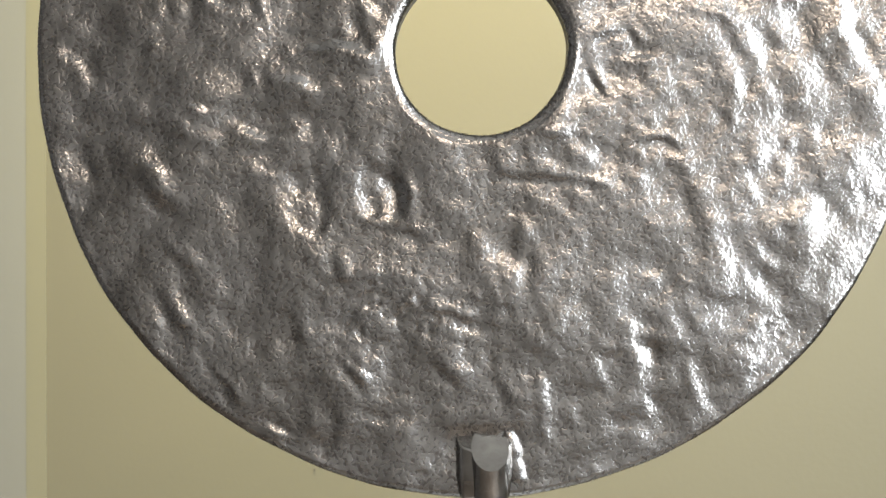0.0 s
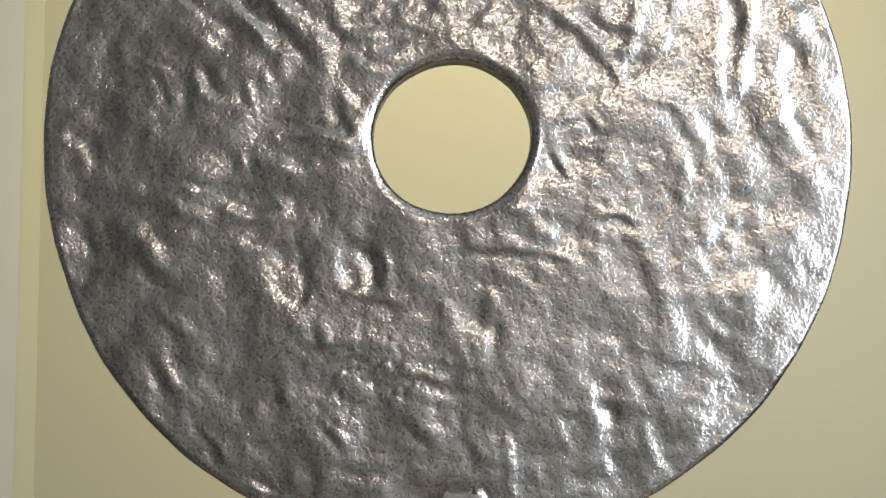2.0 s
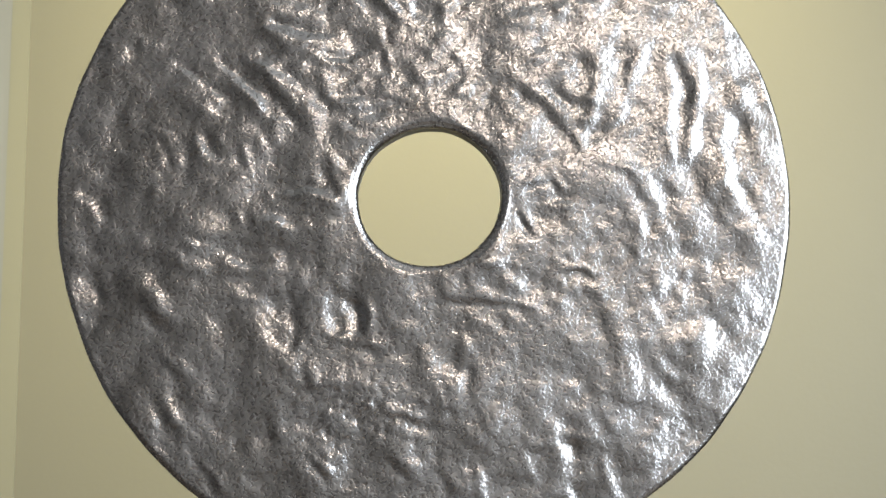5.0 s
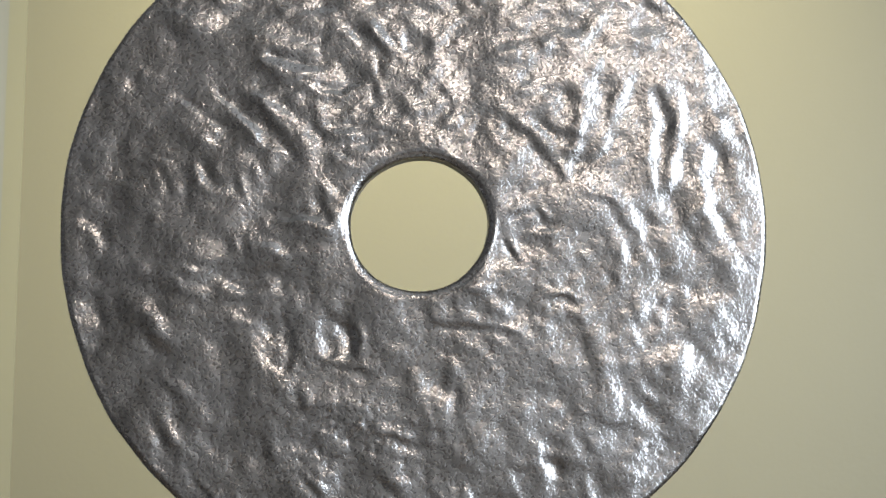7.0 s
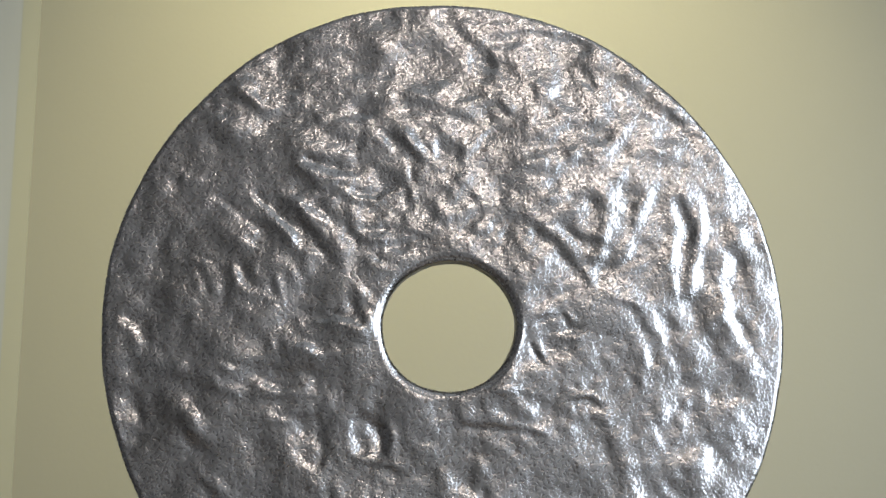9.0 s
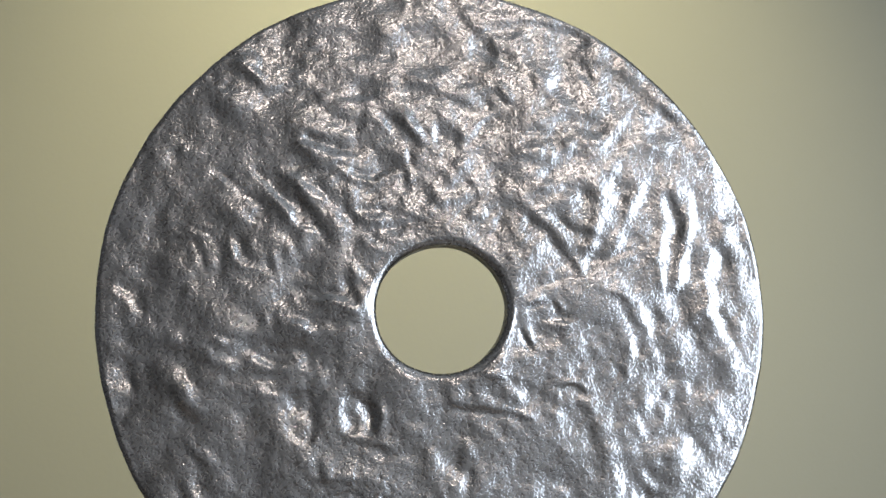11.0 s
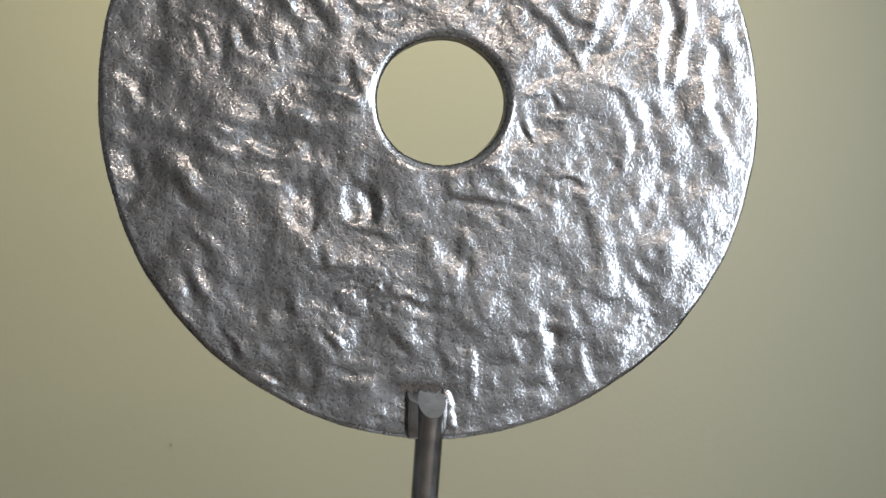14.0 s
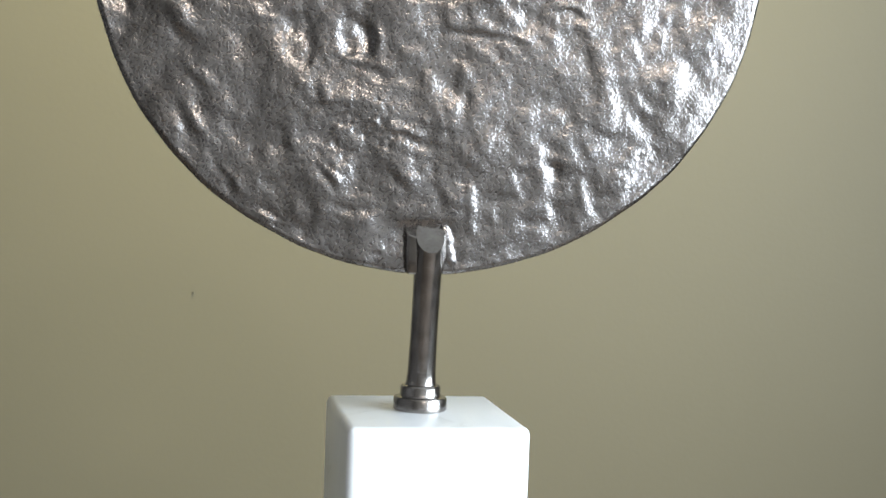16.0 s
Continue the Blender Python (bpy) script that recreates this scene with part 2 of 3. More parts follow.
def hammer(r):
    """The blows and chisel marks on the face, going round it."""
    r.waves(40, 0.34, 1)
    r.waves(17, 0.36, 5)
    r.waves(9, 0.17, 2)
    r.waves(5, 0.085, 3)
    r.waves(2.6, 0.03, 4)
    r.uneven(7.0, 0.3)
    r.stray(9.0, 0.5)
    r.stray(4.0, 0.2)
    r.strip((-98.3, 108.9), (-92.0, 108.9), (-85.4, 104.0), (-79.2, 99.1), 2.6, 0.27)
    r.strip((-88.3, 111.3), (-77.9, 107.3), 7.8, 0.18)
    r.strip((-86.9, 118.1), (-82.4, 120.4), 2.2, 0.27)
    r.strip((-99.4, 105.1), (-89.0, 101.9), (-81.1, 95.8), 6.0, -0.11)
    r.strip((-108.5, 101.2), (-105.9, 99.8), 2.6, 0.17)
    r.strip((-102.5, 94.7), (-97.4, 93.3), 4.3, 0.20)
    r.strip((-102.1, 87.6), (-93.3, 80.3), 6.0, -0.13)
    r.strip((-71.8, 88.5), (-61.5, 87.9), 7.8, 0.19)
    r.strip((-68.9, 107.4), (-72.3, 99.1), (-80.9, 91.8), 4.3, -0.08)
    r.strip((-68.1, 106.2), (-64.5, 105.9), 3.9, 0.19)
    r.strip((-63.1, 120.0), (-58.0, 121.3), 3.5, 0.19)
    r.strip((-60.7, 72.1), (-54.8, 70.6), 3.5, 0.29)
    r.strip((-132.0, 62.0), (-128.5, 61.4), 4.2, 0.13)
    r.strip((-121.9, 66.0), (-114.3, 63.2), 5.9, -0.11)
    r.strip((-63.2, 121.9), (-44.0, 125.7), (-22.9, 124.1), 8.8, -0.12)
    r.strip((-38.2, 114.4), (-22.7, 116.5), (-12.4, 124.1), (-7.4, 131.4), 4.5, 0.12)
    r.strip((-62.5, 107.4), (-43.0, 104.0), (-35.3, 106.0), 7.0, -0.12)
    r.strip((-27.5, 107.9), (-17.2, 112.0), (1.2, 111.5), (11.7, 115.0), 6.7, 0.12)
    r.strip((-14.2, 102.2), (1.6, 100.6), (14.9, 97.6), 4.9, -0.20)
    r.strip((-24.4, 94.7), (-8.6, 91.8), 5.3, 0.13)
    r.strip((-47.6, 92.9), (-34.9, 96.6), (-27.2, 98.5), 3.5, 0.14)
    r.strip((-45.3, 86.4), (-35.7, 84.5), (-36.6, 76.4), (-41.1, 73.4), 4.4, -0.22)
    r.strip((-57.4, 82.9), (-47.1, 82.3), 4.4, 0.19)
    r.strip((-60.8, 73.4), (-46.5, 68.6), (-38.8, 68.3), 3.0, 0.30)
    r.strip((-60.3, 64.2), (-46.2, 62.3), 3.9, -0.15)
    r.strip((-32.0, 90.1), (-26.6, 83.8), (-21.2, 78.8), 3.1, 0.16)
    r.strip((-21.5, 88.2), (-16.1, 81.8), (-9.4, 77.0), 4.0, -0.21)
    r.strip((-15.9, 91.2), (-9.6, 82.3), (-7.6, 78.4), 3.1, 0.18)
    r.strip((0.7, 87.9), (4.0, 83.3), (5.5, 78.0), 4.5, -0.13)
    r.strip((-3.8, 87.3), (-2.4, 78.0), 2.7, 0.15)
    r.strip((7.9, 84.1), (9.0, 75.0), 3.6, -0.21)
    r.strip((12.8, 79.8), (19.1, 87.6), (23.0, 91.4), 2.7, 0.22)
    r.strip((17.0, 96.9), (22.9, 93.5), 3.2, 0.17)
    r.strip((-16.8, 73.3), (-16.0, 65.3), 2.6, 0.19)
    r.strip((4.8, 66.7), (12.5, 70.5), 3.6, 0.23)
    r.strip((-28.1, 70.9), (-22.7, 66.0), 5.3, -0.11)
    r.strip((-44.9, 61.3), (-37.1, 57.9), (-30.6, 57.5), (-22.6, 62.3), 2.6, 0.35)
    r.strip((19.9, 106.1), (26.7, 102.5), (32.1, 98.3), 2.7, -0.22)
    r.strip((4.1, 102.7), (12.0, 105.0), (25.2, 107.9), 2.7, 0.19)
    r.strip((8.4, 138.2), (16.6, 130.6), (24.8, 123.0), (34.4, 116.8), 4.1, -0.19)
    r.strip((16.5, 134.7), (24.7, 129.9), (30.0, 130.3), (35.3, 133.5), 3.2, 0.19)
    r.strip((18.2, 121.1), (26.3, 118.9), (27.0, 112.7), 3.6, 0.13)
    r.strip((21.7, 142.1), (30.3, 141.2), 4.6, 0.11)
    r.strip((50.3, 131.9), (57.1, 129.7), (69.4, 129.3), 4.6, 0.16)
    r.strip((53.1, 123.8), (54.6, 113.7), 3.7, 0.09)
    r.strip((58.6, 121.5), (61.7, 111.5), 2.3, -0.17)
    r.strip((66.7, 120.7), (71.0, 110.8), 2.8, -0.13)
    r.strip((64.1, 115.0), (69.6, 107.9), 2.3, 0.12)
    r.strip((72.4, 105.9), (76.2, 100.2), 2.3, 0.13)
    r.strip((73.8, 99.1), (79.3, 96.2), 2.8, -0.13)
    r.strip((43.9, 109.3), (50.8, 100.2), (57.6, 96.6), 4.1, -0.14)
    r.strip((54.9, 99.1), (65.6, 102.4), 2.8, 0.10)
    r.strip((39.8, 78.2), (49.9, 79.7), (60.5, 85.9), (74.5, 86.1), 5.5, 0.22)
    r.strip((74.1, 76.0), (82.1, 86.0), (87.4, 96.0), 3.7, 0.09)
    r.strip((83.2, 116.4), (95.6, 106.3), (105.2, 100.1), (112.1, 92.3), (118.1, 86.4), 4.7, -0.16)
    r.strip((86.0, 109.7), (96.1, 111.9), 2.8, 0.09)
    r.strip((87.5, 89.7), (97.6, 92.1), 2.8, 0.10)
    r.strip((86.8, 102.9), (98.3, 100.9), 3.7, -0.08)
    r.strip((89.7, 79.8), (99.8, 77.7), (107.2, 80.7), 5.6, -0.11)
    r.strip((117.6, 76.2), (122.5, 80.6), 4.7, -0.08)
    r.strip((99.8, 91.4), (101.2, 82.7), 3.2, 0.06)
    r.strip((43.6, 60.5), (56.0, 64.0), 4.5, 0.14)
    r.strip((54.4, 53.2), (59.1, 56.1), (63.6, 54.6), (63.7, 47.6), 4.5, 0.20)
    r.strip((43.9, 44.6), (50.6, 39.7), (58.7, 28.3), (64.7, 21.3), 4.0, -0.20)
    r.strip((51.8, 45.0), (58.6, 38.3), 3.6, 0.15)
    r.strip((56.6, 43.5), (63.3, 41.2), (68.6, 40.5), 3.2, -0.20)
    r.strip((64.5, 33.9), (71.4, 34.3), 3.2, 0.18)
    r.strip((81.7, 71.1), (79.7, 56.1), (75.8, 42.5), (73.2, 34.4), (69.9, 23.2), 4.1, 0.15)
    r.strip((87.7, 68.8), (87.7, 58.0), (85.7, 45.8), (81.2, 37.0), 3.6, -0.14)
    r.strip((98.0, 64.0), (90.5, 51.4), (85.7, 43.1), 4.1, 0.13)
    r.strip((87.4, 32.6), (93.3, 36.9), (96.5, 41.6), 4.1, 0.10)
    r.strip((73.4, 23.9), (82.6, 28.3), (93.8, 32.4), 2.3, 0.15)
    r.strip((69.7, 59.5), (73.3, 48.2), 4.5, -0.10)
    r.strip((106.2, 53.8), (107.3, 39.1), (104.6, 25.6), (106.8, 15.2), (111.1, 5.4), 3.7, 0.16)
    r.strip((109.4, 59.4), (112.9, 47.4), (113.5, 34.1), (111.3, 20.2), 4.1, -0.20)
    r.strip((118.7, 59.9), (118.9, 45.1), (117.0, 31.6), (113.5, 18.2), (110.3, 9.6), 3.2, 0.14)
    r.strip((128.5, 48.4), (131.2, 37.3), 5.1, -0.09)
    r.strip((130.6, 31.1), (128.9, 16.4), (130.5, 3.3), (133.9, -4.9), 4.1, 0.16)
    r.strip((136.6, 32.8), (138.7, 19.6), (141.9, 8.6), 4.6, -0.14)
    r.strip((141.6, 47.8), (146.2, 35.5), 3.7, -0.09)
    r.strip((77.0, 12.3), (84.9, 9.3), (90.3, 1.2), (95.1, -5.8), 3.2, -0.18)
    r.strip((90.2, 15.6), (94.8, 5.4), (98.9, -6.1), 3.6, 0.12)
    r.strip((45.4, 9.3), (52.4, 12.8), (58.4, 15.4), 2.2, 0.20)
    r.strip((44.2, 3.8), (53.3, 7.1), (56.3, 2.9), 2.2, -0.35)
    r.strip((49.6, -3.7), (59.8, -2.1), 2.7, 0.22)
    r.strip((119.7, -3.0), (125.6, 5.7), (128.9, 10.3), 3.2, 0.11)
    r.strip((122.2, 27.9), (118.9, 13.2), (114.9, 2.5), 4.6, -0.09)
    r.strip((100.9, 5.7), (108.7, -3.6), 4.1, -0.12)
    r.strip((41.2, -7.6), (44.6, -15.5), 2.3, -0.33)
    r.strip((-83.4, 56.7), (-76.0, 50.1), (-68.1, 42.9), (-62.7, 36.7), (-57.0, 33.7), 2.6, 0.38)
    r.strip((-83.4, 48.4), (-72.9, 40.0), (-67.1, 33.4), 4.3, -0.19)
    r.strip((-68.2, 59.0), (-61.0, 52.4), (-55.3, 49.9), 3.4, 0.31)
    r.strip((-73.9, 58.1), (-65.9, 49.5), (-57.4, 41.7), 3.4, -0.20)
    r.strip((-100.6, 55.5), (-93.0, 50.1), 2.5, 0.21)
    r.strip((-90.0, 45.4), (-83.9, 42.9), 2.5, 0.28)
    r.strip((-85.3, 37.1), (-81.5, 35.6), 2.5, 0.22)
    r.strip((-97.7, 37.2), (-88.8, 32.6), (-84.7, 34.9), 6.3, -0.15)
    r.strip((-91.0, 24.0), (-86.6, 17.4), (-82.2, 14.6), 3.4, 0.29)
    r.strip((-95.5, 22.0), (-93.7, 11.9), (-90.6, 1.5), 4.6, -0.16)
    r.strip((-119.7, 41.4), (-122.1, 33.6), (-119.4, 28.9), 5.4, -0.11)
    r.strip((-111.9, 31.2), (-104.0, 27.6), 1.7, 0.28)
    r.strip((-119.1, 25.4), (-109.9, 26.2), 2.1, -0.30)
    r.strip((-109.0, 24.2), (-106.4, 18.8), (-104.6, 13.3), 2.5, 0.22)
    r.strip((-126.5, 18.9), (-113.3, 18.2), 2.9, 0.12)
    r.strip((-125.5, 11.4), (-113.6, 8.3), (-111.1, 0.4), 5.4, -0.13)
    r.strip((-142.1, 0.8), (-135.4, -1.6), (-131.1, -8.1), 3.3, 0.19)
    r.strip((-107.7, 4.1), (-108.6, -4.4), 2.9, 0.12)
    r.strip((-67.5, 26.7), (-63.6, 20.7), 3.0, 0.19)
    r.strip((-68.3, 13.3), (-58.4, 11.4), 4.2, 0.11)
    r.strip((-74.6, 23.7), (-72.3, 10.1), 3.4, -0.17)
    r.strip((-125.5, -9.3), (-122.1, -16.5), 2.0, 0.11)
    r.strip((-66.6, -8.0), (-60.4, -9.0), (-54.0, -11.2), 3.4, 0.34)
    r.strip((-74.4, -5.4), (-72.4, -10.3), 2.5, 0.14)
    r.strip((-67.6, 5.0), (-64.3, -0.9), 3.4, -0.13)
    r.strip((-59.9, 56.4), (-50.6, 46.6), (-42.0, 37.5), 3.4, 0.25)
    r.strip((-60.6, 44.6), (-52.5, 34.8), (-46.7, 29.4), 3.9, -0.20)
    r.strip((-48.6, 58.4), (-35.5, 50.1), (-24.5, 46.6), 3.5, 0.16)
    r.strip((-33.2, 44.8), (-21.4, 45.8), 3.5, -0.14)
    r.strip((-34.3, 41.1), (-22.2, 40.2), (-18.7, 42.0), 2.6, 0.24)
    r.strip((-40.3, 43.3), (-32.8, 36.0), (-24.2, 37.5), 4.3, -0.20)
    r.strip((-23.8, 33.9), (-13.8, 33.2), 4.4, 0.24)
    r.strip((-30.0, 29.9), (-25.0, 27.1), 2.6, 0.24)
    r.strip((-37.3, 33.6), (-32.7, 22.5), 3.4, -0.16)
    r.strip((-37.1, 18.2), (-30.7, 11.1), 2.6, 0.25)
    r.strip((-39.4, 12.9), (-35.5, 3.9), 3.8, -0.23)
    r.strip((-55.2, 2.6), (-45.9, 1.9), (-37.8, 1.0), 3.0, 0.36)
    r.strip((-53.6, -4.9), (-37.6, -5.3), 4.7, -0.21)
    r.strip((-2.8, 58.0), (3.1, 52.6), (10.1, 54.3), 3.5, 0.23)
    r.strip((-16.9, 62.4), (-14.8, 54.6), 3.1, -0.16)
    r.strip((-14.9, 36.8), (-7.5, 37.5), 2.2, 0.20)
    r.strip((-14.2, 43.6), (-7.6, 41.1), 2.6, -0.14)
    r.strip((4.9, 39.0), (11.1, 47.8), (14.1, 52.5), 3.1, 0.15)
    r.strip((23.6, 37.5), (28.1, 44.9), (32.5, 51.0), 2.2, 0.20)
    r.strip((32.5, 60.0), (37.6, 57.2), 3.1, 0.13)
    r.strip((35.5, 44.8), (40.6, 38.3), 4.9, 0.19)
    r.strip((33.5, 27.4), (37.9, 19.3), (39.7, 11.0), 3.5, 0.11)
    r.strip((13.2, 63.0), (15.5, 56.5), 2.7, -0.13)
    r.strip((-99.6, -17.2), (-89.6, -19.4), 2.5, 0.19)
    r.strip((-82.0, -24.2), (-73.9, -27.3), (-67.6, -28.9), 2.5, 0.22)
    r.strip((-76.8, -17.8), (-58.7, -19.6), 5.1, -0.16)
    r.strip((-88.0, -27.3), (-80.9, -25.4), 4.2, 0.07)
    r.strip((-116.4, -22.5), (-106.0, -25.9), (-95.5, -30.5), 4.6, -0.18)
    r.strip((-111.0, -32.9), (-106.6, -38.4), (-103.4, -42.7), 3.7, 0.12)
    r.strip((-120.4, -37.7), (-112.4, -42.4), (-105.9, -52.0), (-100.3, -56.0), 4.5, -0.22)
    r.strip((-130.0, -35.5), (-128.3, -40.3), 3.7, -0.21)
    r.strip((-135.5, -48.1), (-131.9, -52.9), 2.8, 0.11)
    r.strip((-76.5, -39.0), (-68.8, -40.9), 2.1, 0.14)
    r.strip((-83.5, -43.4), (-75.1, -43.0), 3.8, -0.12)
    r.strip((-85.9, -49.5), (-83.2, -53.9), 3.3, 0.09)
    r.strip((-104.6, -61.4), (-100.2, -66.7), (-93.2, -71.3), 3.3, 0.14)
    r.strip((-104.4, -66.6), (-93.2, -75.5), 3.7, -0.15)
    r.strip((-81.1, -32.0), (-58.1, -32.5), 3.4, -0.14)
    r.strip((-123.4, -72.2), (-119.4, -75.4), 3.3, 0.08)
    r.strip((-35.3, -59.8), (-27.2, -60.7), (-19.9, -63.9), 2.6, -0.24)
    r.strip((-52.1, -78.2), (-36.6, -77.5), (-23.2, -78.0), 2.6, -0.21)
    r.strip((-45.8, -85.2), (-36.1, -87.6), (-30.2, -91.6), 5.1, 0.10)
    r.strip((-27.6, -87.7), (-23.2, -82.8), 2.2, -0.27)
    r.strip((-21.7, -88.0), (-10.8, -89.1), (-3.0, -92.6), (5.6, -93.8), 2.6, -0.24)
    r.strip((-44.8, -73.1), (-31.3, -71.0), 5.1, 0.06)
    r.strip((-48.5, -68.5), (-46.4, -76.2), 3.0, -0.17)
    r.strip((5.9, -67.6), (12.3, -73.7), 4.4, 0.21)
    r.strip((14.8, -64.4), (18.9, -71.3), (19.9, -83.5), 3.5, -0.21)
    r.strip((5.2, -76.5), (8.7, -87.6), 2.2, 0.09)
    r.strip((21.6, -36.3), (30.9, -39.1), 3.1, 0.12)
    r.strip((33.4, -34.4), (41.3, -35.7), 3.1, 0.10)
    r.strip((5.0, -43.3), (21.1, -43.0), (34.2, -44.9), (42.7, -46.8), 2.7, -0.22)
    r.strip((20.8, -49.2), (32.0, -55.4), (36.6, -59.8), 4.0, 0.14)
    r.strip((38.9, -43.1), (46.7, -45.8), 3.1, 0.11)
    r.strip((26.2, -77.9), (26.6, -88.9), (33.7, -90.1), 3.1, 0.10)
    r.strip((13.6, -53.2), (14.0, -64.4), 2.6, -0.10)
    r.strip((22.7, -28.7), (36.9, -29.2), 2.7, -0.18)
    r.strip((42.8, -0.7), (46.5, -7.3), 4.1, 0.10)
    r.strip((55.5, -31.6), (65.7, -31.6), (70.3, -34.5), 2.3, -0.28)
    r.strip((55.3, -26.1), (58.6, -28.8), 2.7, 0.10)
    r.strip((57.8, -35.4), (58.5, -43.7), (59.9, -51.9), 3.2, 0.08)
    r.strip((68.3, -39.8), (72.9, -50.8), (76.2, -61.6), 3.6, -0.12)
    r.strip((73.3, -28.0), (76.6, -40.1), (81.0, -50.4), (84.2, -61.2), 4.1, 0.06)
    r.strip((90.0, -4.4), (90.9, -15.7), (89.5, -24.5), 3.2, 0.09)
    r.strip((95.5, -4.3), (96.7, -21.2), 4.2, -0.06)
    r.strip((102.5, -14.2), (104.9, -21.0), 2.8, 0.07)
    r.strip((112.3, -8.4), (114.4, -17.8), 4.2, 0.09)
    r.strip((117.9, -13.3), (121.5, -24.0), 4.2, 0.08)
    r.strip((123.0, -5.3), (130.7, -16.1), (135.3, -24.3), 5.7, -0.09)
    r.strip((136.3, -4.5), (140.7, -16.3), 2.4, 0.06)
    r.strip((99.7, -30.3), (98.0, -39.8), 4.2, 0.07)
    r.strip((110.6, -31.0), (108.9, -38.0), 2.3, 0.07)
    r.strip((87.4, -17.8), (85.5, -27.1), 3.2, -0.10)
    r.strip((105.4, -28.9), (106.7, -36.5), 2.8, -0.09)
    r.strip((118.3, -32.2), (119.9, -41.4), 2.8, 0.06)
    r.strip((93.8, -46.4), (97.5, -52.7), 3.2, 0.08)
    r.strip((99.5, -56.8), (106.3, -65.7), 2.8, 0.07)
    r.strip((108.1, -40.6), (106.4, -49.7), 2.8, 0.07)
    r.strip((114.6, -46.6), (116.5, -59.2), (115.3, -67.9), 5.1, 0.08)
    r.strip((99.3, -47.4), (104.7, -55.3), 3.2, -0.09)
    r.strip((124.1, -44.8), (126.4, -59.5), 5.1, -0.08)
    r.strip((129.7, -46.2), (131.7, -51.3), 2.8, 0.06)
    r.strip((82.0, -49.6), (85.6, -61.4), 3.7, 0.07)
    r.strip((141.7, -51.9), (138.3, -59.0), 2.8, 0.07)
    r.strip((-105.6, -84.7), (-101.3, -93.4), (-98.5, -97.0), 3.7, -0.25)
    r.strip((-108.9, -96.6), (-102.7, -104.5), 2.5, 0.13)
    r.strip((-92.4, -115.1), (-83.7, -119.8), 2.1, 0.21)
    r.strip((-90.2, -107.5), (-84.5, -114.1), (-82.7, -119.5), 2.1, -0.30)
    r.strip((-78.8, -114.5), (-72.5, -124.3), 3.3, 0.15)
    r.strip((-73.4, -125.8), (-63.6, -129.7), 2.1, 0.22)
    r.strip((-56.8, -122.4), (-55.8, -128.0), (-57.6, -131.0), (-54.3, -134.9), 2.9, 0.14)
    r.strip((-50.3, -118.5), (-47.0, -125.3), (-49.1, -133.5), 3.4, -0.21)
    r.strip((-45.9, -105.9), (-38.4, -115.9), 2.5, -0.22)
    r.strip((-70.7, -104.3), (-65.3, -114.3), (-59.6, -109.1), 4.6, -0.15)
    r.strip((-68.7, -101.3), (-59.8, -100.9), 3.4, 0.10)
    r.strip((-37.8, -124.5), (-32.4, -127.6), 3.0, 0.13)
    r.strip((-62.4, -91.6), (-60.4, -98.0), 4.2, -0.10)
    r.strip((-96.4, -99.1), (-93.1, -106.6), 2.5, 0.07)
    r.strip((-86.4, -85.1), (-81.7, -91.4), 3.7, -0.11)
    r.strip((-53.8, -101.7), (-48.5, -103.3), 3.4, 0.07)
    r.strip((-32.7, -126.4), (-25.7, -126.4), (-21.3, -124.3), 3.0, 0.19)
    r.strip((-10.5, -109.7), (-5.4, -114.8), 4.3, -0.18)
    r.strip((-16.3, -97.6), (-4.6, -104.2), 3.9, 0.11)
    r.strip((-25.6, -117.2), (-9.1, -117.9), 3.5, -0.12)
    r.strip((1.2, -106.8), (4.7, -118.2), 3.0, 0.08)
    r.strip((7.6, -115.4), (12.8, -124.3), 3.5, -0.16)
    r.strip((18.0, -108.7), (19.9, -119.5), (20.3, -130.4), 2.6, -0.17)
    r.strip((9.7, -129.1), (13.7, -139.8), 3.9, 0.19)
    r.strip((37.1, -100.5), (43.4, -114.5), 2.7, 0.13)
    r.strip((32.1, -120.9), (34.9, -126.2), 2.6, 0.13)
    r.strip((30.6, -115.4), (42.6, -116.3), 3.1, -0.17)
    r.strip((42.3, -104.9), (47.2, -103.4), 3.1, -0.16)
    r.strip((25.2, -101.1), (29.2, -104.6), 2.6, 0.08)
    r.strip((52.4, -92.2), (56.3, -98.8), 4.0, 0.10)
    r.strip((56.3, -100.5), (64.5, -100.3), 3.6, -0.16)
    r.strip((54.2, -101.9), (56.4, -112.0), 4.5, 0.15)
    r.strip((55.8, -117.7), (59.7, -125.5), 5.4, 0.06)
    r.strip((65.5, -89.2), (69.2, -98.3), 3.6, 0.09)
    r.strip((73.0, -109.5), (76.2, -120.4), (81.0, -127.1), 3.6, 0.09)
    r.strip((68.9, -107.0), (71.1, -118.7), 3.2, -0.11)
    r.strip((92.7, -77.2), (98.1, -86.1), (101.7, -89.3), 4.1, 0.11)
    r.strip((83.7, -71.6), (87.7, -79.5), 2.7, 0.09)
    r.strip((80.1, -85.5), (90.9, -87.7), 4.1, -0.13)
    r.strip((97.7, -70.8), (104.1, -76.2), 3.2, 0.10)
    r.strip((101.5, -93.8), (95.2, -99.7), 5.5, -0.09)
    r.strip((91.4, -109.4), (98.0, -112.2), 4.6, -0.09)
    r.strip((87.2, -100.2), (91.1, -105.3), 2.7, 0.07)
    r.strip((102.1, -106.2), (106.3, -109.9), 2.8, 0.06)
    r.strip((44.0, -125.1), (53.4, -124.9), 4.0, -0.16)
    r.strip((53.6, -130.7), (57.4, -135.7), 3.6, 0.11)
    r.strip((82.5, -124.3), (92.8, -120.9), 3.2, 0.07)
